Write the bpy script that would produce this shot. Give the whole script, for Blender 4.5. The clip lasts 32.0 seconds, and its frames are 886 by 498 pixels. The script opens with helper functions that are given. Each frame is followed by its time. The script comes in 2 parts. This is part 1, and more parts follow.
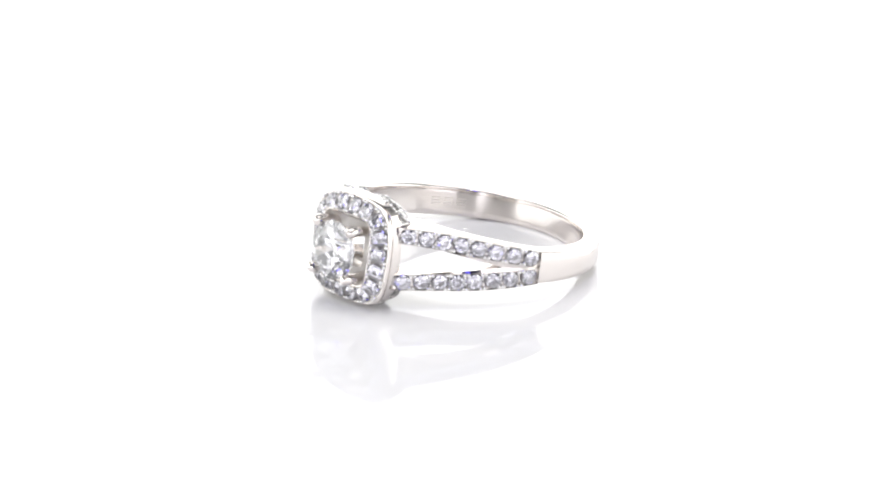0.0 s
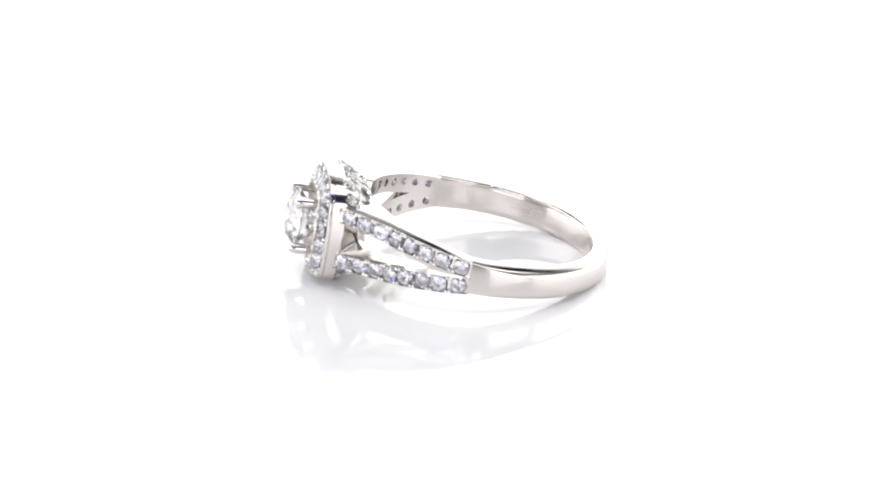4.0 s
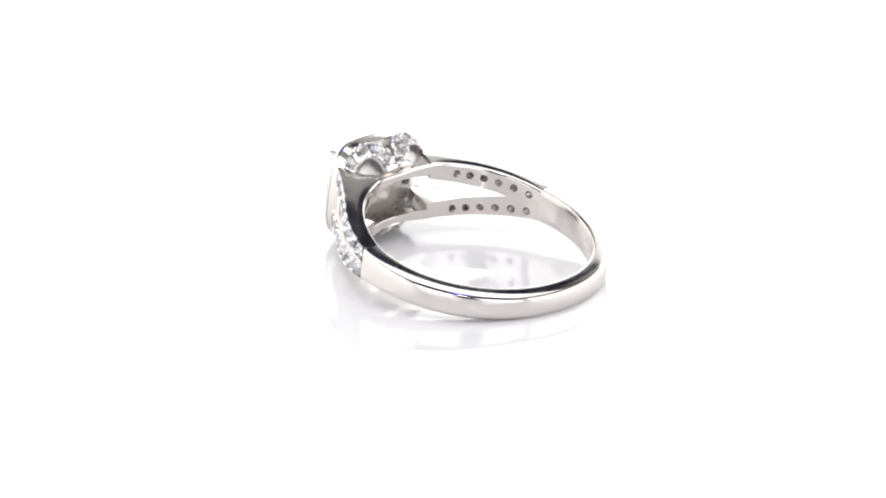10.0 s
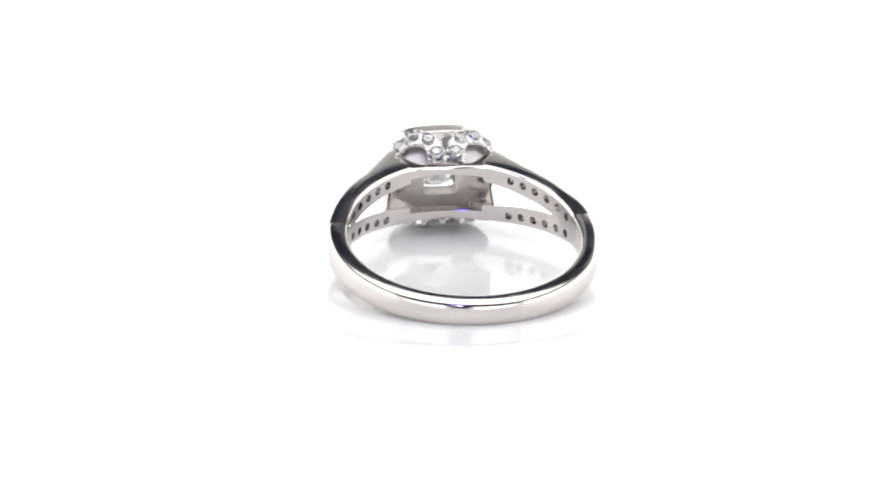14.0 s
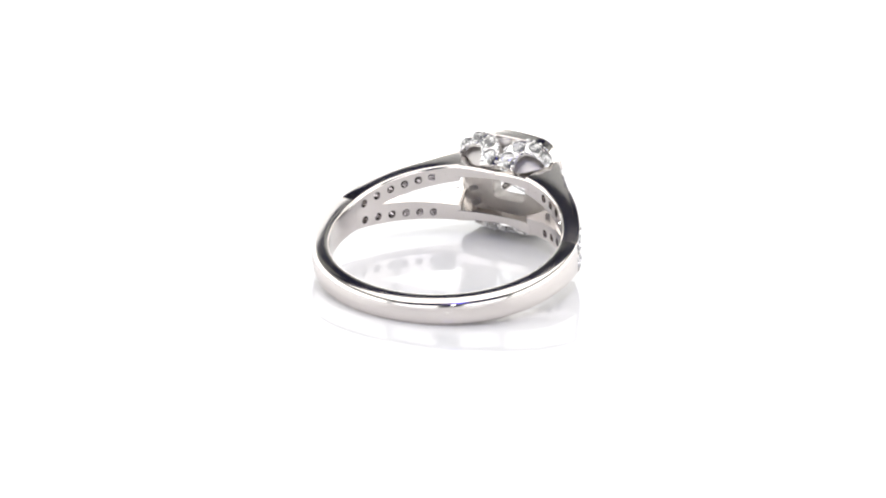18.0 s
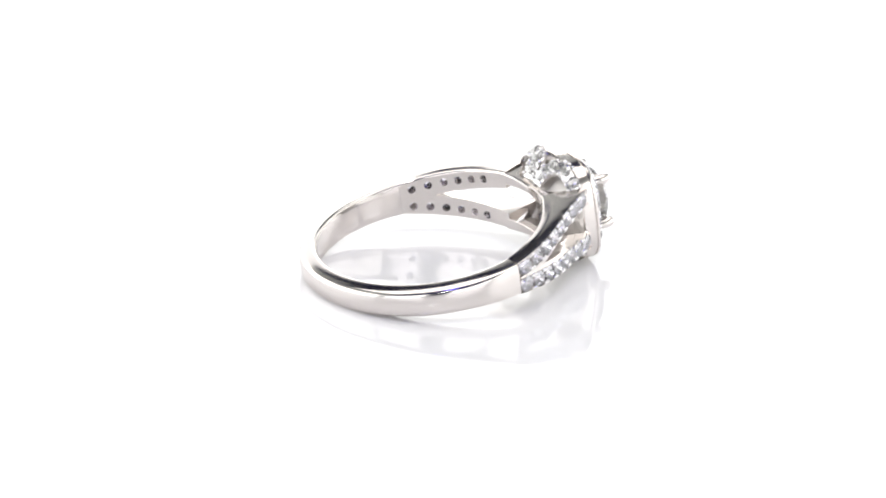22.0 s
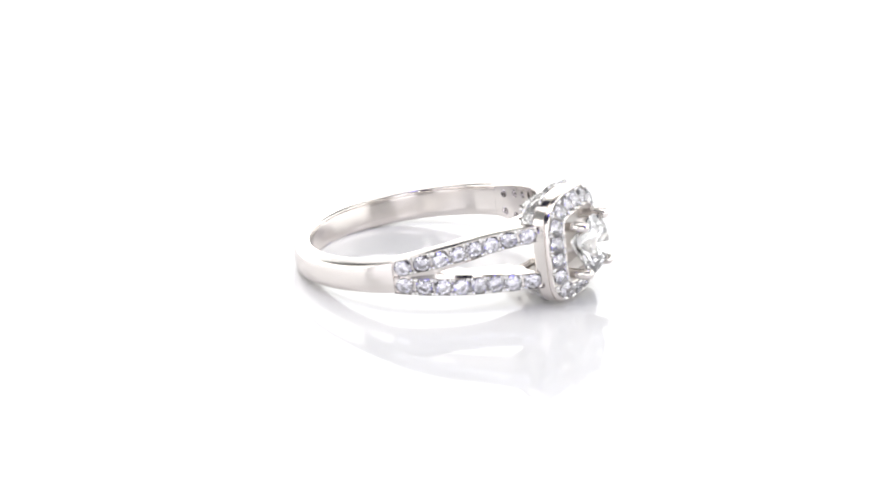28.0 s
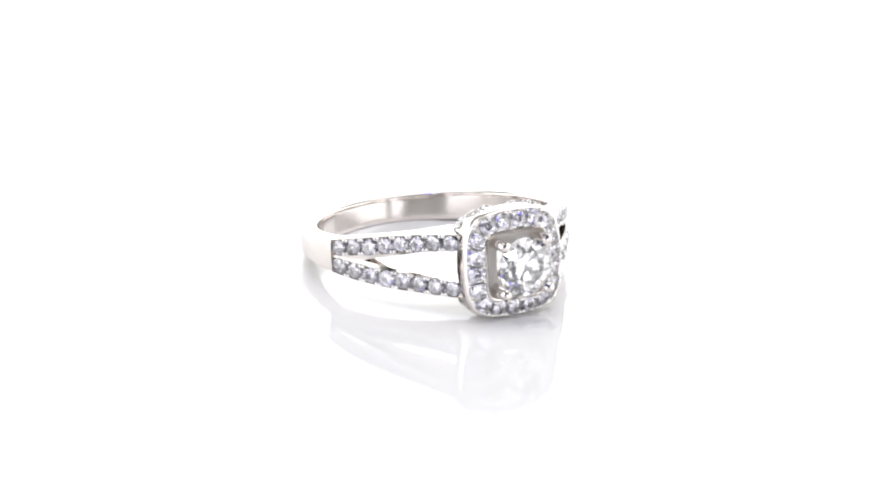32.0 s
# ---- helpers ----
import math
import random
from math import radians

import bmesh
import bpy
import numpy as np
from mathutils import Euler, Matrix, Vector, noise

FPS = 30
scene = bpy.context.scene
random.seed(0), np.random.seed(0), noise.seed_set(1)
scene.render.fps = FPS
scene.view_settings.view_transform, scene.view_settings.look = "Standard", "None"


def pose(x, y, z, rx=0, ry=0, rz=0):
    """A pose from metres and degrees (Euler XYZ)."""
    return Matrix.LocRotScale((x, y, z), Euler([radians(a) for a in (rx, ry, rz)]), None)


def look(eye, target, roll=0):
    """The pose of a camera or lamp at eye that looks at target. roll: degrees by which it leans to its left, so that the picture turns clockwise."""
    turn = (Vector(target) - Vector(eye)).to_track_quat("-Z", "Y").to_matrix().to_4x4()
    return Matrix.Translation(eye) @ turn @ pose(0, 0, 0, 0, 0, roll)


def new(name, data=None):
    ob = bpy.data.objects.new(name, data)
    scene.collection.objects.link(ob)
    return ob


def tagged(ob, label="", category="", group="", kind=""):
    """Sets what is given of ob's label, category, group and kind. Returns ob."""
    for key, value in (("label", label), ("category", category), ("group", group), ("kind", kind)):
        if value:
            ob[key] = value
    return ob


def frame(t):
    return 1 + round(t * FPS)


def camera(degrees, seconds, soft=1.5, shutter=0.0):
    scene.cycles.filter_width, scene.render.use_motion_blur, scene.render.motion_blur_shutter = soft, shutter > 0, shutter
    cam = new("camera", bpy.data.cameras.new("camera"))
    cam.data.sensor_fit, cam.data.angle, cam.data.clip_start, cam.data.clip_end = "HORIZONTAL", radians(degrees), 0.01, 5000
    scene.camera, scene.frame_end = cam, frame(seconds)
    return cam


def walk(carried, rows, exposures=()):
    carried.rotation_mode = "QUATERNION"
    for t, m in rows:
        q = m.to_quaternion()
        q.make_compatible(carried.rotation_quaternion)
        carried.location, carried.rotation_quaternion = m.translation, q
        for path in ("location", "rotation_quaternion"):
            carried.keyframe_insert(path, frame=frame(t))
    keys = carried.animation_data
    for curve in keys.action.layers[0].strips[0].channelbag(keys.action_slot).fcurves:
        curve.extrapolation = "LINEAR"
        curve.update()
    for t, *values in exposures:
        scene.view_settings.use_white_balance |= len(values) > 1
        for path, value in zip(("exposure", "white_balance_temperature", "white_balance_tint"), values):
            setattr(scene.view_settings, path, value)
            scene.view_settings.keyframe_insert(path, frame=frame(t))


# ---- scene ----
# A ring lies on a white glossy sheet and turns steadily; the camera stands still. Lengths of the ring are in millimetres.
MM = 0.001
AXIS_Z = 1.48                       # height of the aim point over the sheet, mm
ELEV, DIST = radians(21.22), 370.5  # the camera looks down on the turning axis
cam = camera(10.0, 32.0, soft=2.0)


def camera_pose():
    eye = Vector((0, -DIST * math.cos(ELEV), DIST * math.sin(ELEV)))
    fwd, right = -eye.normalized(), Vector((1, 0, 0))
    up = right.cross(fwd)
    a, b = radians(-0.105), radians(1.27)
    right, fwd = right * math.cos(a) - fwd * math.sin(a), fwd * math.cos(a) + right * math.sin(a)
    right, up = right * math.cos(b) + up * math.sin(b), up * math.cos(b) - right * math.sin(b)
    m = Matrix((right, up, -fwd)).transposed().to_4x4()
    m.translation = (eye + Vector((0, 0, AXIS_Z))) * MM
    return m


walk(cam, [(0.0, camera_pose()), (32.0, camera_pose())], exposures=[(0.0, 0.0), (32.0, 0.0)])

# ---- light: a dim room, soft boxes round the table with a gap behind the camera, one overhead, a small lamp, an added blue one ----
world = bpy.data.worlds.new("dim_room")
scene.world = world
world.use_nodes = True
world.node_tree.nodes["Background"].inputs[0].default_value = (0.5, 0.55, 1.0, 1)
world.node_tree.nodes["Background"].inputs[1].default_value = 0.05


def soft_box(name, eye, target, sx, sy, radiance, colour=(1, 1, 1)):
    lamp = bpy.data.lights.new(name, "AREA")
    lamp.shape, lamp.size, lamp.size_y = "RECTANGLE", sx, sy
    lamp.energy = radiance * math.pi * sx * sy
    lamp.color = colour
    ob = new(name, lamp)
    ob.matrix_world = look(eye, target)
    return ob


soft_box("softbox_overhead", (0, 0.02, 0.62), (0, 0, 0), 0.84, 0.58, 2.2, (1, 0.985, 0.97))
soft_box("softbox_far", (0, 0.62, 0.18), (0, 0, 0.18), 0.24, 0.36, 2.4)
soft_box("softbox_far_west", (-0.37, 0.62, 0.21), (-0.37, 0, 0.21), 0.49, 0.42, 1.4)
soft_box("softbox_far_east", (0.37, 0.62, 0.215), (0.37, 0, 0.215), 0.49, 0.43, 1.4)
soft_box("softbox_near_west", (-0.37, -0.62, 0.14), (-0.37, 0, 0.14), 0.5, 0.28, 1.75, (0.94, 0.92, 1.0))
soft_box("softbox_near_east", (0.37, -0.62, 0.14), (0.37, 0, 0.14), 0.5, 0.28, 1.75, (0.94, 0.92, 1.0))
soft_box("softbox_west", (-0.62, 0.04, 0.20), (0, 0, 0.20), 1.15, 0.40, 1.9)
soft_box("softbox_east", (0.62, 0.04, 0.20), (0, 0, 0.20), 1.15, 0.40, 1.9)
# added blue source, there only to tint glints on the metal and stones
soft_box("blue_glint_lamp", (0.01, -0.30, 0.42), (0, 0, 0), 0.06, 0.08, 8.0, (0.12, 0.11, 1.0))


soft_box("small_lamp", (0.0, -0.42, 0.26), (0, 0, 0), 0.035, 0.016, 40.0)


# ---- materials ----
def material(name, colour, rough, metal=0.0, ior=1.5, transmission=0.0):
    m = bpy.data.materials.new(name)
    m.use_nodes = True
    b = m.node_tree.nodes["Principled BSDF"]
    b.inputs["Base Color"].default_value = (*colour, 1)
    b.inputs["Roughness"].default_value = rough
    b.inputs["Metallic"].default_value = metal
    b.inputs["IOR"].default_value = ior
    b.inputs["Transmission Weight"].default_value = transmission
    return m, b


def vary(m, b, socket, scale, low, high, detail=3.0):
    """Lets a noise of that many cycles a metre move a socket between two values."""
    t = m.node_tree
    co = t.nodes.new("ShaderNodeTexCoord")
    n = t.nodes.new("ShaderNodeTexNoise")
    n.inputs["Scale"].default_value, n.inputs["Detail"].default_value = scale, detail
    r = t.nodes.new("ShaderNodeMapRange")
    r.inputs["From Min"].default_value, r.inputs["From Max"].default_value = 0.3, 0.7
    r.inputs["To Min"].default_value, r.inputs["To Max"].default_value = low, high
    t.links.new(co.outputs["Object"], n.inputs["Vector"])
    t.links.new(n.outputs["Fac"], r.inputs["Value"])
    t.links.new(r.outputs["Result"], b.inputs[socket])
    return n


def relief(m, b, scale, strength, distance, detail=3.0):
    t = m.node_tree
    co = t.nodes.new("ShaderNodeTexCoord")
    n = t.nodes.new("ShaderNodeTexNoise")
    n.inputs["Scale"].default_value, n.inputs["Detail"].default_value = scale, detail
    bump = t.nodes.new("ShaderNodeBump")
    bump.inputs["Strength"].default_value, bump.inputs["Distance"].default_value = strength, distance
    t.links.new(co.outputs["Object"], n.inputs["Vector"])
    t.links.new(n.outputs["Fac"], bump.inputs["Height"])
    t.links.new(bump.outputs["Normal"], b.inputs["Normal"])


GOLD, b = material("polished_white_gold", (0.76, 0.717, 0.685), 0.07, 1.0)
vary(GOLD, b, "Roughness", 600, 0.11, 0.17)
relief(GOLD, b, 700, 0.04, 0.00002)
SET_GOLD, b = material("bright_cut_white_gold", (0.79, 0.78, 0.77), 0.12, 1.0)
vary(SET_GOLD, b, "Roughness", 2500, 0.15, 0.3)
relief(SET_GOLD, b, 3000, 0.1, 0.00002)
# satin finish; base paler than the polished gold, to brighten the head's shaded inside
SATIN, b = material("lightened_satin_gold", (0.87, 0.835, 0.80), 0.5, 1.0)
vary(SATIN, b, "Roughness", 1800, 0.4, 0.6)
relief(SATIN, b, 2500, 0.15, 0.00003)
WORN_GOLD, b = material("worn_white_gold", (0.66, 0.625, 0.595), 0.4, 1.0)
vary(WORN_GOLD, b, "Roughness", 1500, 0.3, 0.5)
GEM, b = material("diamond", (1, 1, 1), 0.0, 0.0, 2.4, transmission=0.93)
SMALL_GEM, b = material("small_diamond", (0.92, 0.905, 0.985), 0.0, 0.0, 2.42, transmission=0.95)
# the small diamond again, whiter and milkier so the dark gallery looks better lit
BRIGHT_GEM, b = material("brightened_diamond", (1.0, 0.985, 0.96), 0.0, 0.0, 2.42, transmission=0.82)
SHEET, b = material("white_acrylic", (0.885, 0.885, 0.88), 0.03, 0.0, 1.5)
vary(SHEET, b, "Roughness", 40, 0.035, 0.055)
WALLS, b = material("dark_wall_paint", (0.055, 0.06, 0.17), 0.8)
vary(WALLS, b, "Roughness", 6, 0.7, 0.9)
PAPER, b = material("grey_card_paper", (0.52, 0.53, 0.515), 0.9)
vary(PAPER, b, "Roughness", 30, 0.8, 0.95)
relief(PAPER, b, 60, 0.1, 0.001)


# ---- mesh helpers ----
def part(name, bm, mat, parent, label="", sharp=32):
    bmesh.ops.remove_doubles(bm, verts=bm.verts[:], dist=2e-6)
    bmesh.ops.recalc_face_normals(bm, faces=bm.faces[:])
    for e in bm.edges:
        e.smooth = len(e.link_faces) == 2 and e.calc_face_angle(0.0) < radians(sharp)
    me = bpy.data.meshes.new(name)
    bm.to_mesh(me)
    bm.free()
    return place(name, me, mat, parent, Matrix.Identity(4), label)


def place(name, me, mat, parent, m, label=""):
    if not me.materials:
        me.materials.append(mat)
    ob = new(name, me)
    ob.parent = parent
    ob.matrix_basis = m
    if label:
        ob["label"] = label
    return ob


def strip(bm, rows, closed=False, smooth=True):
    """Quads between rows of points (millimetres)."""
    vs = [[bm.verts.new(Vector(p) * MM) for p in row] for row in rows]
    n = len(vs[0])
    for a, c in zip(vs, vs[1:]):
        for i in range(n if closed else n - 1):
            j = (i + 1) % n
            f = bm.faces.new((a[i], a[j], c[j], c[i]))
            f.smooth = smooth
    return vs


def cap(bm, row, smooth=False):
    f = bm.faces.new([bm.verts.new(Vector(p) * MM) for p in row])
    f.smooth = smooth


def lerp(a, c, s):
    return a + (c - a) * s


def ease(s):
    return s * s * (3 - 2 * s)


def curve_at(keys, x):
    """Smooth value through (x, value) keys with x rising."""
    if x <= keys[0][0]:
        return keys[0][1]
    for (x0, v0), (x1, v1) in zip(keys, keys[1:]):
        if x <= x1:
            return lerp(v0, v1, (x - x0) / (x1 - x0))
    return keys[-1][1]


def brilliant(radius, name, detail=True, table=0.56, crown=0.32):
    """A round brilliant: table, crown, girdle, pavilion; its axis is z, the girdle at z = 0."""
    bm = bmesh.new()
    pts = []
    for i in range(8):
        a = 2 * math.pi * i / 8
        h = a + math.pi / 8
        pts.append((table * math.cos(a), table * math.sin(a), crown))
        if detail:
            pts.append((0.78 * math.cos(h), 0.78 * math.sin(h), crown * 0.63))
            pts.append((0.33 * math.cos(h), 0.33 * math.sin(h), -0.62))
    for i in range(16):
        a = 2 * math.pi * i / 16
        pts += [(math.cos(a), math.sin(a), 0.02), (math.cos(a), math.sin(a), -0.02)]
    pts.append((0, 0, -0.86))
    for p in pts:
        bm.verts.new(Vector(p) * radius * MM)
    bmesh.ops.convex_hull(bm, input=bm.verts[:])
    bmesh.ops.recalc_face_normals(bm, faces=bm.faces[:])
    me = bpy.data.meshes.new(name)
    bm.to_mesh(me)
    bm.free()
    return me


def ball(radius, name, squash=1.0):
    bm = bmesh.new()
    bmesh.ops.create_icosphere(bm, subdivisions=2, radius=radius * MM)
    for v in bm.verts:
        v.co.z *= squash
    for f in bm.faces:
        f.smooth = True
    me = bpy.data.meshes.new(name)
    bm.to_mesh(me)
    bm.free()
    return me


def seat(at, axis, side, spin=0.0, scale=1.0):
    """A pose (mm) with local z along axis and x near side."""
    z = Vector(axis).normalized()
    x = (Vector(side) - z * z.dot(Vector(side))).normalized()
    m = Matrix((x, z.cross(x), z)).transposed().to_4x4()
    m = m @ Matrix.Rotation(spin, 4, "Z") @ Matrix.Scale(scale, 4)
    m.translation = Vector(at) * MM
    return m


def tube(bm, points, radii, sides=12):
    """A round bar through points, closed at both ends."""
    rows = []
    for i, p in enumerate(points):
        p = Vector(p)
        d = (Vector(points[min(i + 1, len(points) - 1)]) - Vector(points[max(i - 1, 0)])).normalized()
        u = d.orthogonal().normalized() if abs(d.x) < 0.9 else Vector((0, 1, 0)).cross(d).normalized()
        w = d.cross(u)
        rows.append([p + (u * math.cos(k * 2 * math.pi / sides) + w * math.sin(k * 2 * math.pi / sides)) * radii[i] for k in range(sides)])
    strip(bm, rows, closed=True)
    cap(bm, rows[0])
    cap(bm, rows[-1])


# ---- the setting ----
def slab(name, x0, x1, y0, y1, z0, z1, mat, label, category):
    bm = bmesh.new()
    bmesh.ops.create_cube(bm, size=1.0)
    for v in bm.verts:
        v.co = Vector((lerp(x0, x1, v.co.x + 0.5), lerp(y0, y1, v.co.y + 0.5), lerp(z0, z1, v.co.z + 0.5)))
    bmesh.ops.bevel(bm, geom=bm.edges[:], offset=0.002, segments=2, affect="EDGES")
    ob = part(name, bm, mat, None)
    return tagged(ob, label, category, kind="structure")


slab("tabletop", -1.0, 1.0, -1.0, 1.0, -0.012, 0.0, SHEET, "white glossy acrylic sheet under the ring", "tabletop")
slab("floor", -1.6, 1.6, -1.6, 1.6, -0.85, -0.8, WALLS, "dark floor of the dim studio room", "floor")
slab("ceiling", -1.6, 1.6, -1.6, 1.6, 1.6, 1.65, WALLS, "dark ceiling of the dim studio room", "ceiling")
slab("wall_north", -1.6, 1.6, 1.6, 1.65, -0.8, 1.6, WALLS, "dark wall of the dim studio room", "wall")
slab("wall_south", -1.6, 1.6, -1.65, -1.6, -0.8, 1.6, WALLS, "dark wall of the dim studio room", "wall")
slab("wall_west", -1.65, -1.6, -1.6, 1.6, -0.8, 1.6, WALLS, "dark wall of the dim studio room", "wall")
slab("wall_east", 1.6, 1.65, -1.6, 1.6, -0.8, 1.6, WALLS, "dark wall of the dim studio room", "wall")

# unseen grey cards, added and spaced to set what the polished metal reflects
for name, box, height in (("unseen_card_near_west", (-0.65, -0.1, -0.67, -0.66), 0.3), ("unseen_card_near_east", (0.1, 0.65, -0.67, -0.66), 0.3), ("backdrop_far", (-0.15, 0.15, 0.66, 0.67), 0.66), ("unseen_card_far_west", (-0.65, -0.38, 0.66, 0.67), 0.8), ("unseen_card_far_east", (0.38, 0.65, 0.66, 0.67), 0.8), ("unseen_card_west", (-0.67, -0.66, -0.65, 0.65), 1.0), ("unseen_card_east", (0.66, 0.67, -0.65, 0.65), 1.0)):
    slab(name, *box, 0.0, height, PAPER, "grey paper backdrop standing behind the soft box", "backdrop")

# ---- the ring: x towards its head, z along the finger hole ----
R_IN, R_OUT, FLAT = 8.5, 9.85, 0.976
PHI_S = 77.2                        # where the plain band meets the set shoulders, degrees from the head
PHI_H = 18.6                        # where the shoulders meet the head
ring = tagged(new("diamond_ring"), "white gold diamond ring with square halo lying on glossy white sheet", "ring")


def polar(r, phi, z):
    a = radians(phi)
    return Vector((r * math.cos(a) * FLAT, r * math.sin(a), z))


def half_width(phi):
    d = abs(180 - phi) / (180 - PHI_S)
    return lerp(1.04, 1.26, min(1, d) ** 3)


def band_section(h, r_out, soft=0.47, lean=0.2):
    """Rounded section of the plain band as (r, z), from the inner face round; its sides fall away in a shallow curve."""
    pts = [(R_IN + 0.015, -h + 0.18), (R_IN + 0.015, -h * 0.5), (R_IN + 0.015, 0.0), (R_IN + 0.015, h * 0.5), (R_IN + 0.015, h - 0.18), (R_IN + 0.03, h - 0.13), (R_IN + 0.08, h - 0.05), (R_IN + 0.18, h)]
    start = 90 - math.degrees(math.atan(2 * lean))
    rc = r_out - soft - 0.03
    r_s = rc + soft * math.cos(radians(start))
    z_s = h - lean * (r_s - R_IN - 0.18)
    outer = [(lerp(R_IN + 0.18, r_s, f), h - lean * f * f * (r_s - R_IN - 0.18)) for f in (0.08, 0.25, 0.42, 0.6, 0.8, 0.95)]
    for k in range(9):
        a = radians(lerp(start, 6, k / 8))
        outer.append((rc + soft * math.cos(a), z_s + soft * (math.sin(a) - math.sin(radians(start)))))
    outer.append((r_out - 0.008, (h - 0.5) * 0.5))
    pts += outer + [(r_out, 0.0)] + [(r, -z) for r, z in reversed(outer)]
    pts += [(R_IN + 0.18, -h), (R_IN + 0.08, -h + 0.05), (R_IN + 0.03, -h + 0.13)]
    return pts


def near(phi, span):
    return ease(min(1.0, (min(phi, 360 - phi) - PHI_S) / span))


def build_shank():
    bm = bmesh.new()
    rows = []
    n = 120
    for i in range(n + 1):
        phi = lerp(PHI_S, 360 - PHI_S, i / n)
        rise = 0.25 * min(1.0, abs(180 - phi) / (180 - PHI_S)) ** 2.4
        u, h = min(1.0, abs(180 - phi) / (180 - PHI_S)), half_width(phi)
        deep = 0.64 * u * (1 - u) / h
        rows.append([polar(r, phi, (z if z > 0 else z * (1 + deep)) + rise) for r, z in band_section(h, R_OUT, lerp(0.14, 0.47, near(phi, 26)), lerp(0.1, 0.18, near(phi, 26)))])
    strip(bm, rows, closed=True)
    cap(bm, rows[0])
    cap(bm, rows[-1])
    return part("shank", bm, GOLD, ring, "plain polished rounded band")


shank = build_shank()


# worn hallmark stamped inside the band: unreadable strokes as plain bars
def build_stroke(phi0, phi1, z0, z1):
    bm = bmesh.new()
    n = 6
    rows = []
    for i in range(n + 1):
        phi = lerp(phi0, phi1, i / n)
        rows.append([polar(R_IN + 0.03, phi, z0), polar(R_IN + 0.006, phi, z0 + 0.012), polar(R_IN + 0.006, phi, z1 - 0.012), polar(R_IN + 0.03, phi, z1)])
    strip(bm, rows, closed=True)
    cap(bm, rows[0])
    cap(bm, rows[-1])
    part("hallmark_stroke", bm, WORN_GOLD, shank, "worn stamped stroke")


for start in (226.0, 232.6, 239.2):
    for low in (-0.26, -0.04, 0.18):
        build_stroke(start, start + 4.6, low, low + 0.08)

STONES = 8
R_KEYS = [(18.6, 12.12), (20.0, 11.9), (22.0, 11.6), (25.0, 11.2), (30.0, 10.7), (36.0, 10.27), (45.0, 10.0), (55.0, 9.86), (65.0, 9.82), (77.2, 9.84)]


def r_top(phi):
    return curve_at(R_KEYS, phi)


def z_out(phi):
    s = (PHI_S - phi) / (PHI_S - PHI_H)
    return lerp(1.26, 2.34, 0.55 * s + 0.45 * (1 - (1 - min(1.0, s)) ** 2))


def z_in(phi):
    s = (PHI_S - phi) / (PHI_S - PHI_H)
    return lerp(0.0, 1.2, s)


def z_slot(phi):
    s = (PHI_S - phi) / (PHI_S - PHI_H)
    return 0.0 if s < 0.3 else lerp(0.0, 1.04, (s - 0.3) / 0.7)


def station(f):
    """Angle at a fraction of the arm's length, counted from the joint; the first stones stand a little wider."""
    return lerp(PHI_S - 0.05, PHI_H, f + 0.21 * f * (1 - f))


PAVE = brilliant(0.645, "pave_stone", table=0.54, crown=0.27)
HALO_STONE = brilliant(0.64, "halo_stone", table=0.5, crown=0.28)
BEAD = ball(0.155, "bead")


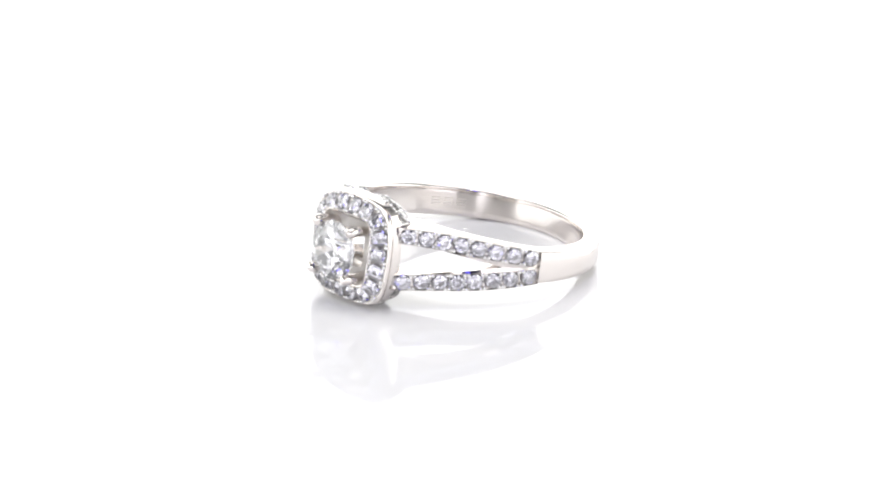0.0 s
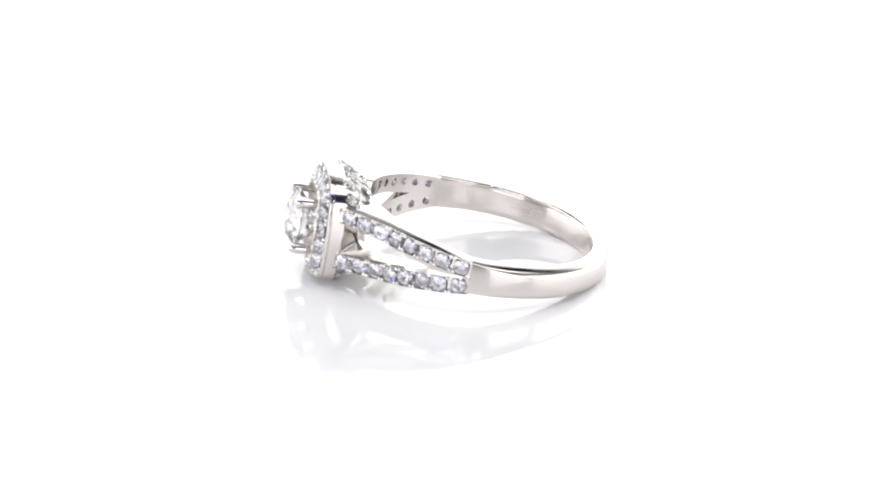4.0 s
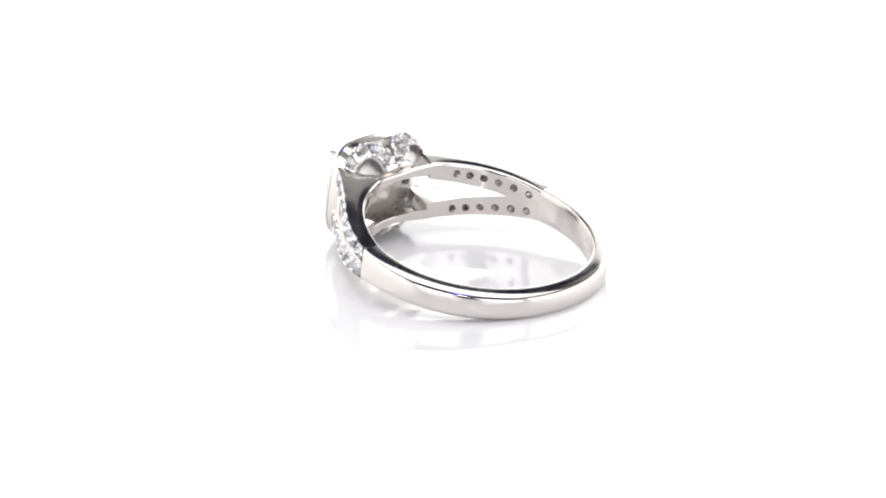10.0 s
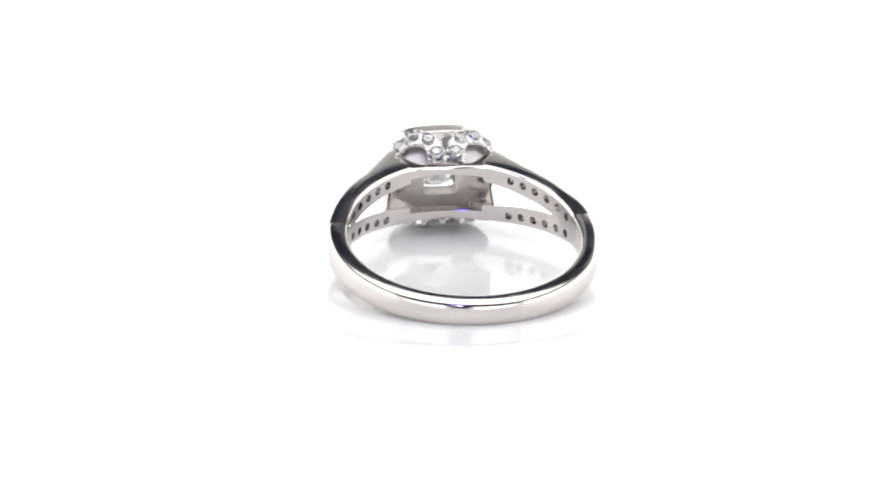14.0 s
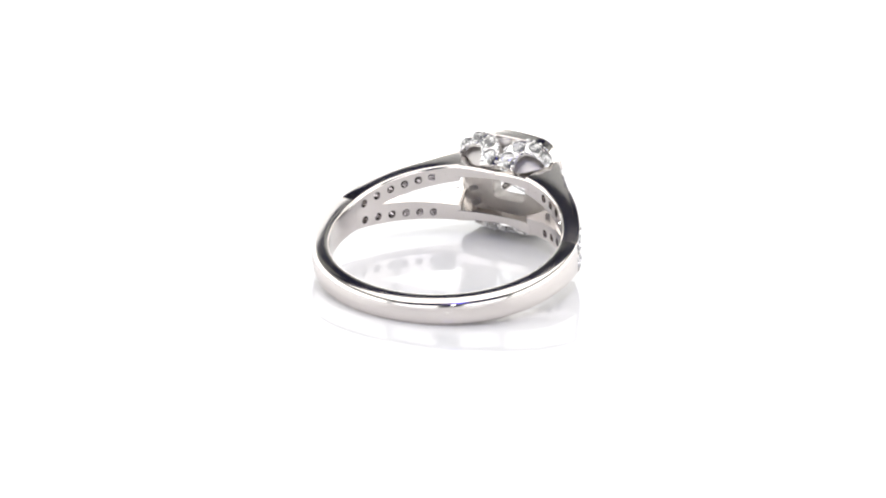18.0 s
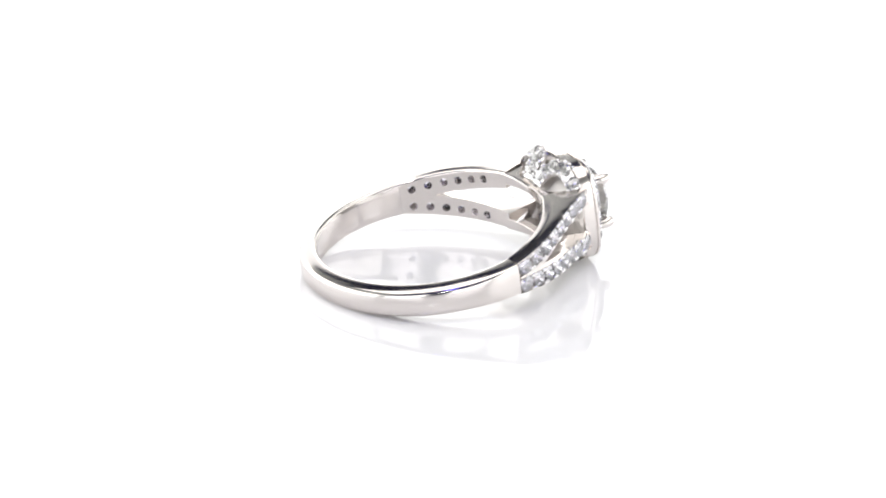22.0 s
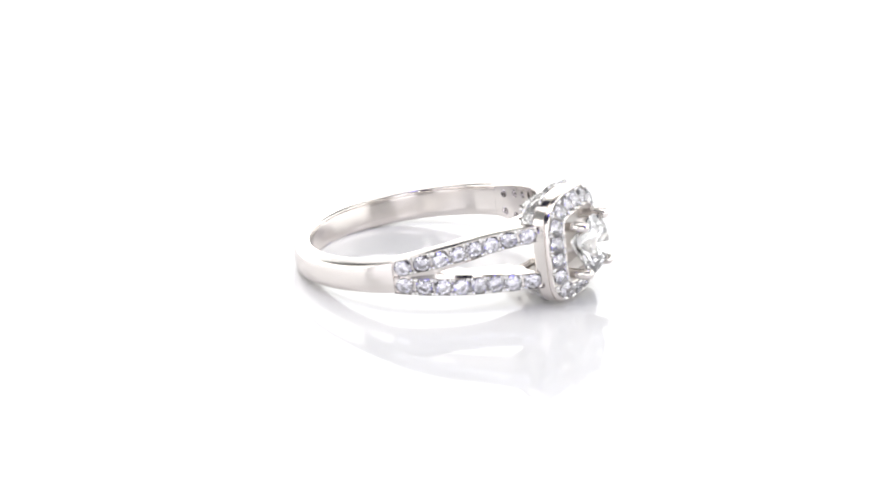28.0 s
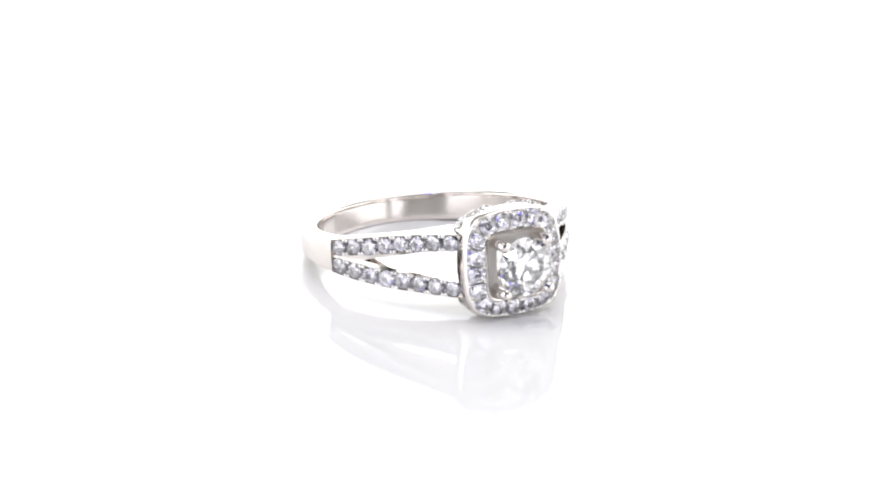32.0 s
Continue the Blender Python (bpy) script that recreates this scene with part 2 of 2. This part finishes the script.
def build_arm(side, up):
    """One diamond-set half of a split shoulder: thin edges, and a conical seat bored through under each stone."""
    bm = bmesh.new()
    wall, depth = 0.045, 0.2
    p1 = PHI_S - 0.05
    phis = [lerp(p1, PHI_H, i / 60) for i in range(61)]

    def at(r, phi, z):
        p = polar(r, phi, z * up)
        p.y *= side
        return p

    def floor_r(phi):
        return r_top(phi) - depth

    zi, zo = z_in, z_out

    def dome(phi):
        return 0.04 * ease(max(0.0, min(1.0, (phi - 40) / 25))) * (r_top(phi) - R_IN - 0.18)

    def flank(f):
        """A line along the arm's polished side, at a fraction of its depth; the side is slightly convex."""
        def line(p):
            swell = 0.3 * f * (1 - f) * max(0.0, min(1.0, (PHI_S - p) / 20))
            return at(lerp(R_IN + 0.18, r_top(p) - 0.10, f), p, lerp(zo(p), zt(p), f) + swell)
        return line

    def zt(phi):
        return zo(phi) - dome(phi)

    def opened(phi):
        return max(0.0, min(1.0, (60.0 - phi) / 36))

    def sheet(*fs):
        strip(bm, [[f(p) for f in fs] for p in phis])
    sheet(lambda p: at(R_IN + 0.015, p, z_slot(p)), lambda p: at(R_IN + 0.015, p, max(zi(p), z_slot(p)) + 0.02))
    sheet(lambda p: at(R_IN + 0.015, p, zo(p) - 0.17), lambda p: at(R_IN + 0.03, p, zo(p) - 0.13), lambda p: at(R_IN + 0.08, p, zo(p) - 0.05), lambda p: at(R_IN + 0.18, p, zo(p)))
    sheet(*[flank(k / 6) for k in range(7)], lambda p: at(r_top(p) - 0.03, p, zt(p) - 0.015), lambda p: at(r_top(p), p, zt(p) - 0.04))
    sheet(lambda p: at(r_top(p), p, zt(p) - 0.04), lambda p: at(r_top(p), p, zt(p) - wall), lambda p: at(floor_r(p), p, zt(p) - wall - 0.03))
    sheet(lambda p: at(floor_r(p), p, zi(p) + wall), lambda p: at(r_top(p), p, zi(p) + wall - 0.02), lambda p: at(r_top(p), p, zi(p) + 0.01))
    sheet(lambda p: at(r_top(p), p, zi(p) + 0.01), lambda p: at(r_top(p) - 0.05, p, zi(p) - 0.004), lambda p: at(r_top(p) - lerp(0.07, 0.3, opened(p)), p, lerp(z_slot(p), zi(p), 0.85 * opened(p))), lambda p: at(R_IN + 0.015, p, z_slot(p)))
    for k in range(STONES):
        a0, a1 = station(k / STONES), station((k + 1) / STONES)
        mid = (a0 + a1) / 2
        zc = (zo(mid) + zi(mid)) / 2
        for level, hole in ((R_IN + 0.015, 0.31 if k < 6 else 0.02), (None, 0.46)):
            outer, inner = [], []
            if not level:
                zc, hole = (zt(mid) + zi(mid)) / 2 - 0.03, min(0.46, (zt(mid) - zi(mid)) / 2 - 0.12)
            for j in range(16):
                t = 2 * math.pi * j / 16 + math.pi / 4
                c, s = math.cos(t), math.sin(t)
                q = max(abs(c), abs(s))
                phi = mid + (a1 - a0) / 2 * (c / q)
                v = (s / q + 1) / 2
                lo, hi = (zi(phi) + 0.02, zo(phi) - 0.17) if level else (zi(phi) + wall, zt(phi) - wall - 0.03)
                outer.append(at(level or floor_r(phi), phi, lerp(lo, hi, v)))
                shift = 1.9 if level else 0.0
                phi2 = mid - shift - math.degrees(hole / (level or floor_r(mid))) * c
                inner.append(at(level or floor_r(phi2), phi2, zc + hole * s - (0.1 if level and up > 0 else 0.0)))
            strip(bm, [outer, inner], closed=True)
            if level:
                first = inner
            else:
                strip(bm, [first, inner], closed=True)
    cap(bm, [at(R_IN, p1, zi(p1)), at(R_IN + 0.18, p1, zo(p1) - 0.01), at(r_top(p1) - 0.1, p1, zt(p1) - 0.01), at(r_top(p1) - 0.01, p1, zt(p1) - 0.05), at(r_top(p1) - 0.01, p1, zi(p1))])
    cap(bm, [at(R_IN + 0.015, PHI_H, z_slot(PHI_H)), at(R_IN + 0.18, PHI_H, zo(PHI_H)), at(r_top(PHI_H), PHI_H, zo(PHI_H) - 0.04), at(r_top(PHI_H), PHI_H, zi(PHI_H))])
    arm = part("shoulder_arm", bm, GOLD, ring, "split shoulder set with a row of small diamonds", 14)
    rng = random.Random(int(3 + side + 5 * up))
    for k in range(STONES):
        phi = (station(k / STONES) + station((k + 1) / STONES)) / 2
        zc = (zt(phi) + zi(phi)) / 2
        p = at(r_top(phi) - 0.09, phi, zc - 0.03)
        dp = at(r_top(phi - 1), phi - 1, zc) - at(r_top(phi + 1), phi + 1, zc)
        n = dp.cross(Vector((0, 0, 1)))
        n = n if n.dot(p) > 0 else -n
        tilt = Vector((rng.uniform(-0.13, 0.13), rng.uniform(-0.13, 0.13), rng.uniform(-0.13, 0.13)))
        place("pave_stone", PAVE, SMALL_GEM, arm, seat(p, n.normalized() + tilt, dp, rng.random(), rng.uniform(0.97, 1.03) * min(1.0, ((zt(phi) - zi(phi)) / 1.2) ** 1.5)))
        for dz, off in ((-1, -0.1), (1, -0.1), (-1, 0.1), (1, 0.1)) if k < STONES - 1 else ():
            phi_b = station((k + 1.0 + off) / STONES)
            edge = (zt(phi_b) - 0.15) if dz > 0 else (zi(phi_b) + 0.12)
            place("bead", BEAD, SET_GOLD, arm, seat(at(r_top(phi_b) - 0.04, phi_b, edge), n, dp, 0, rng.uniform(0.9, 1.15)))
    return arm


for side in (1, -1):
    for up in (1, -1):
        build_arm(side, up)


# rails that carry the finger hole on under the head
def build_rail(up):
    bm = bmesh.new()
    rows = []
    for i in range(41):
        phi = lerp(PHI_H + 2, -PHI_H - 2, i / 40)
        t = 1 - abs(phi) / (PHI_H + 2)
        z1, z0 = 2.33 - 0.24 * t, 1.4 + 0.1 * t
        r1 = R_IN + lerp(2.3, 0.62, ease(max(0.0, min(1.0, (t - 0.04) / 0.42))))
        sec = [(R_IN, z0 + 0.03), (R_IN, z1 - 0.14), (R_IN + 0.04, z1 - 0.04), (R_IN + 0.14, z1), (r1 - 0.1, z1), (r1, z1 - 0.1), (r1, z0 + 0.1), (r1 - 0.1, z0 - 0.09), (R_IN + 0.03, z0)]
        rows.append([polar(r, phi, z * up) for r, z in sec])
    strip(bm, rows, closed=True)
    cap(bm, rows[0])
    cap(bm, rows[-1])
    part("gallery_rail", bm, GOLD, ring, "polished rail under the head", 14)


build_rail(1)
build_rail(-1)

# ---- the head ----
HX0 = 10.7


def cushion(half, corner, n=16):
    """A square with rounded corners and slightly bowed sides, as (y, z) points, with outward normals."""
    pts = []
    for q in range(4):
        ca, sa = math.cos(q * math.pi / 2), math.sin(q * math.pi / 2)
        for i in range(n):
            s = i / n
            a = -math.pi / 4 + s * math.pi / 2
            # flat sides and tight corners first, then the sides are bowed
            y, z = math.cos(a), math.sin(a)
            e = corner + 2.6 if corner < 5 else corner
            k = (abs(y) ** e + abs(z) ** e) ** (-1 / e)
            bow = 0.1 if corner < 5 else 0.0
            y, z = y * k, z * k
            y, z = half * y * (1 - bow * z * z), half * z * (1 - bow * y * y)
            pts.append((y * ca - z * sa, y * sa + z * ca))
    return pts


def build_halo():
    bm = bmesh.new()
    n = 44

    def edge(half, x, corner=3.6):
        return [(x, y, z) for y, z in cushion(half, corner, n)]

    def bands(*rows):
        for a, c in zip(rows, rows[1:]):
            strip(bm, [a, c], closed=True)
    # plain wall, a thin groove, the rim of the set face
    w = 3.3
    bands(*[edge(h, x, w) for h, x in ((3.93, HX0), (3.965, 10.76), (3.97, 11.0), (3.97, 11.3), (3.965, 11.58))])
    bands(edge(3.965, 11.58, w), edge(3.88, 11.61, w), edge(3.86, 11.65, w), edge(3.88, 11.69, w), edge(3.965, 11.72, w))
    bands(edge(3.965, 11.72, w), edge(3.96, 11.84, w), edge(3.925, 11.92, w), edge(3.82, 11.95, 3.2))
    bands(edge(2.56, 12.54, 6.0), edge(2.50, 12.58, 6.0), edge(2.44, 12.56, 6.0))
    bands(edge(3.75, HX0 - 0.03, 3.2), edge(3.93, HX0, w))
    halo = part("halo_frame", bm, GOLD, ring, "rounded square frame set with small diamonds", 26)
    bm = bmesh.new()
    bands(edge(2.45, 12.56, 6.0), edge(2.42, 12.4, 6.0), edge(2.25, 12.1, 6.0), edge(2.12, 11.98, 6.0), edge(1.32, 11.85, 6.0), edge(1.26, 11.7, 6.0), edge(1.26, HX0 - 0.1, 6.0), edge(1.32, HX0 - 0.2, 6.0), edge(2.3, HX0 - 0.05, 5.0))
    part("inner_wall", bm, SATIN, ring, "inner wall of the halo in lightened satin gold")
    count = 18
    rng = random.Random(5)

    def measured(half, corner):
        line = cushion(half, corner, 60)
        lens = [0.0]
        for a, c in zip(line, line[1:] + line[:1]):
            lens.append(lens[-1] + math.dist(a, c))
        return line, lens

    def along(pair, f):
        line, lens = pair
        d = (f % 1.0) * lens[-1]
        for i in range(len(line)):
            if lens[i + 1] >= d:
                s = (d - lens[i]) / (lens[i + 1] - lens[i])
                a, c = line[i], line[(i + 1) % len(line)]
                return (lerp(a[0], c[0], s), lerp(a[1], c[1], s)), Vector((0, c[0] - a[0], c[1] - a[1])).normalized()
    middle, out_line, in_line = measured(3.2, 4.0), measured(3.82, 3.2), measured(2.56, 6.0)
    back_out, back_in = measured(3.75, 3.2), measured(2.3, 5.0)
    # the set face: one pierced plate, with a conical seat under each stone
    bm = bmesh.new()
    for k in range(count):
        f0, f1 = k / count, (k + 1) / count
        (cy, cz), d = along(middle, (f0 + f1) / 2)
        out = d.cross(Vector((1, 0, 0)))
        axis = (Vector((1, 0, 0)) + out * 0.45).normalized()
        c0 = Vector((12.24, cy, cz))
        side2 = axis.cross(d)
        outer, inner, deep, back = [], [], [], []
        m = 24
        for j in range(m):
            # walk the cell's border: along the outer edge, then back along the inner one
            if j < m // 2:
                (y, z), _ = along(out_line, lerp(f0, f1, j / (m // 2 - 1)))
                p = Vector((11.95, y, z))
                (y, z), _ = along(back_out, lerp(f0, f1, j / (m // 2 - 1)))
            else:
                (y, z), _ = along(in_line, lerp(f1, f0, (j - m // 2) / (m // 2 - 1)))
                p = Vector((12.54, y, z))
                (y, z), _ = along(back_in, lerp(f1, f0, (j - m // 2) / (m // 2 - 1)))
            outer.append(p)
            back.append(Vector((HX0 - 0.03, y, z)))
            v = p - c0
            a = math.atan2(v.dot(side2), v.dot(d))
            ring_p = (d * math.cos(a) + side2 * math.sin(a))
            inner.append(c0 + ring_p * 0.5 - axis * 0.14)
            deep.append(Vector((HX0 - 0.03, cy * 0.96, cz * 0.96)) + ring_p * 0.33)
        strip(bm, [outer, inner], closed=True)
        strip(bm, [inner, deep], closed=True)
        strip(bm, [deep, back], closed=True)
    plate = part("set_face", bm, SATIN, ring, "bevelled face of the halo, set with diamonds")
    for k in range(count):
        (y, z), d = along(middle, (k + 0.5) / count)
        out = d.cross(Vector((1, 0, 0)))
        axis = (Vector((1, 0, 0)) + out * 0.45).normalized()
        tilt = Vector((0, rng.uniform(-0.12, 0.12), rng.uniform(-0.12, 0.12)))
        place("halo_stone", HALO_STONE, SMALL_GEM, plate, seat(Vector((12.26, y, z)), axis + tilt, d, rng.random(), rng.uniform(0.97, 1.03)))
        for line, x, push in ((out_line, 12.02, -0.1), (in_line, 12.52, 0.12)):
            for off in (-0.1, 0.1):
                (yb, zb), db = along(line, (k + 1.0 + off) / count)
                at_bead = Vector((x, yb, zb)) + db.cross(Vector((1, 0, 0))) * push
                place("bead", BEAD, SET_GOLD, plate, seat(at_bead, axis, d, 0, rng.uniform(0.85, 1.15)))
    return halo


build_halo()

CENTRE = brilliant(2.15, "centre_stone")
place("centre_stone", CENTRE, GEM, ring, seat((13.6, 0, 0), (1, 0, 0), (0, 1, 0), 0.2), "round brilliant diamond held by four claws")
for sy in (1, -1):
    for sz in (1, -1):
        bm = bmesh.new()
        path = [(11.4, 1.42 * sy, 1.44 * sz), (11.8, 1.55 * sy, 1.58 * sz), (12.2, 1.66 * sy, 1.69 * sz), (13.0, 1.74 * sy, 1.77 * sz), (13.55, 1.74 * sy, 1.77 * sz), (13.82, 1.71 * sy, 1.74 * sz), (14.0, 1.68 * sy, 1.71 * sz), (14.1, 1.66 * sy, 1.69 * sz), (14.14, 1.65 * sy, 1.68 * sz)]
        tube(bm, path, [0.28, 0.31, 0.34, 0.37, 0.41, 0.41, 0.36, 0.24, 0.05], 16)
        part("claw", bm, GOLD, ring, "polished claw with rounded tip")
# pave galleries that slope from the halo's back to the rails
GAL = brilliant(0.55, "gallery_stone", table=0.5, crown=0.28)


def build_gallery(up):
    top, foot = Vector((10.72, 0, 3.8 * up)), Vector((8.6, 0, 2.32 * up))
    slope = (foot - top)
    n = Vector((slope.z, 0, -slope.x)) * (1 if up > 0 else -1)
    n = n.normalized() if n.z * up > 0 else -n.normalized()
    length = slope.length
    d = slope.normalized()

    def at(y, v, h=0.0):
        bow = 3.86 - 3.86 * max(0.0, 1 - (abs(y) / 3.86) ** 3.1) ** (1 / 3.1)
        bulge = 0.28 * math.sin(math.pi * max(0.0, min(1.0, v / length)))
        return top + d * v + Vector((0, y, -up * bow * (1 - 0.75 * v / length))) + n * (h + bulge + 0.08)

    def web(name, rows):
        """A thick strip between two edges given as (y0, v0, y1, v1) stations."""
        bm = bmesh.new()
        sec = []
        for y0, v0, y1, v1 in rows:
            ux, uy = (y1 - y0) * 0.1, (v1 - v0) * 0.1
            sec.append([at(y0, v0, -0.35), at(y0, v0, -0.1), at(y0 + ux, v0 + uy, -0.02), at(y1 - ux, v1 - uy, -0.02), at(y1, v1, -0.1), at(y1, v1, -0.35)])
        strip(bm, sec, closed=True)
        cap(bm, sec[0])
        cap(bm, sec[-1])
        return part(name, bm, SET_GOLD, ring, "small pierced gallery arch set with diamonds")
    # polished wall behind the arches
    bm = bmesh.new()
    for s in (1, -1):
        rows = [[at(y * s, lerp(0.1, length + 0.1, k / 6), -0.62 - 0.15 * math.sin(math.pi * k / 6)) for k in range(7)] for y in [lerp(0.75, 3.1, i / 12) for i in range(13)]]
        strip(bm, rows)
        strip(bm, [[p - n * 0.15 for p in row] for row in rows])
    part("gallery_back", bm, SATIN, ring, "polished wall behind the gallery arches")
    rng = random.Random(9)
    for s in (1, -1):
        def centre(t):
            # along the arch: from the halo's corner over the top and down to the rail
            keys_y = [(0, 3.72), (0.2, 3.05), (0.4, 2.25), (0.55, 1.5), (0.7, 0.98), (0.85, 0.74), (1, 0.66)]
            keys_v = [(0, 0.4), (0.2, 0.32), (0.4, 0.32), (0.55, 0.5), (0.7, 1.0), (0.85, 1.65), (1, length - 0.1)]
            return curve_at(keys_y, t) * s, curve_at(keys_v, t)
        rows = []
        for i in range(25):
            t = i / 24
            y, v = centre(t)
            y2, v2 = centre(min(1, t + 0.03))
            y1, v1 = centre(max(0, t - 0.03))
            tx, ty = y2 - y1, v2 - v1
            l = math.hypot(tx, ty)
            ox, oy = -ty / l * 0.66, tx / l * 0.66
            rows.append((y - ox, v - oy, y + ox, v + oy))
        arch = web("gallery_arch", rows)
        for k in range(4):
            y, v = centre((k + 0.5) / 4)
            place("gallery_stone", GAL, BRIGHT_GEM, arch, seat(at(y, v, 0.04), n + Vector((rng.uniform(-0.15, 0.15), rng.uniform(-0.15, 0.15) + 0.1 * y, 0)), (0, 1, 0), rng.random(), rng.uniform(0.92, 1.05)))
        for k in range(13):
            y, v, y1, v1 = rows[min(24, round(24 * (k + 0.5) / 13))]
            for f in (0.06, 0.94):
                place("bead", BEAD, SET_GOLD, arch, seat(at(lerp(y, y1, f), lerp(v, v1, f), 0.0), n, (0, 1, 0), 0, rng.uniform(0.75, 1.0)))


build_gallery(1)
build_gallery(-1)


# the shoulders and the head stand a little higher than the back of the band
RISE = {"shoulder_arm": 0.25, "gallery_rail": 0.2, "gallery_arch": 0.24, "halo_frame": 0.17, "set_face": 0.15, "inner_wall": 0.16, "centre_stone": 0.12, "claw": 0.12, "gallery_back": 0.2}
for ob in ring.children:
    ob.location.z += RISE.get(ob.name.split(".")[0], 0.0) * MM


# ---- the turning ----
def ring_pose(t):
    turn = Matrix.Rotation(radians(81.89 - 8.904 * (t - 16.0)), 4, "Z")
    lay = Matrix.Translation(Vector((-1.993, -0.473, 0.703 + AXIS_Z)) * MM)
    tilt = Matrix.Rotation(radians(-8.17), 4, "Y")
    return turn @ lay @ tilt


def motions():
    walk(ring, [(float(t), ring_pose(t)) for t in range(33)])


motions()
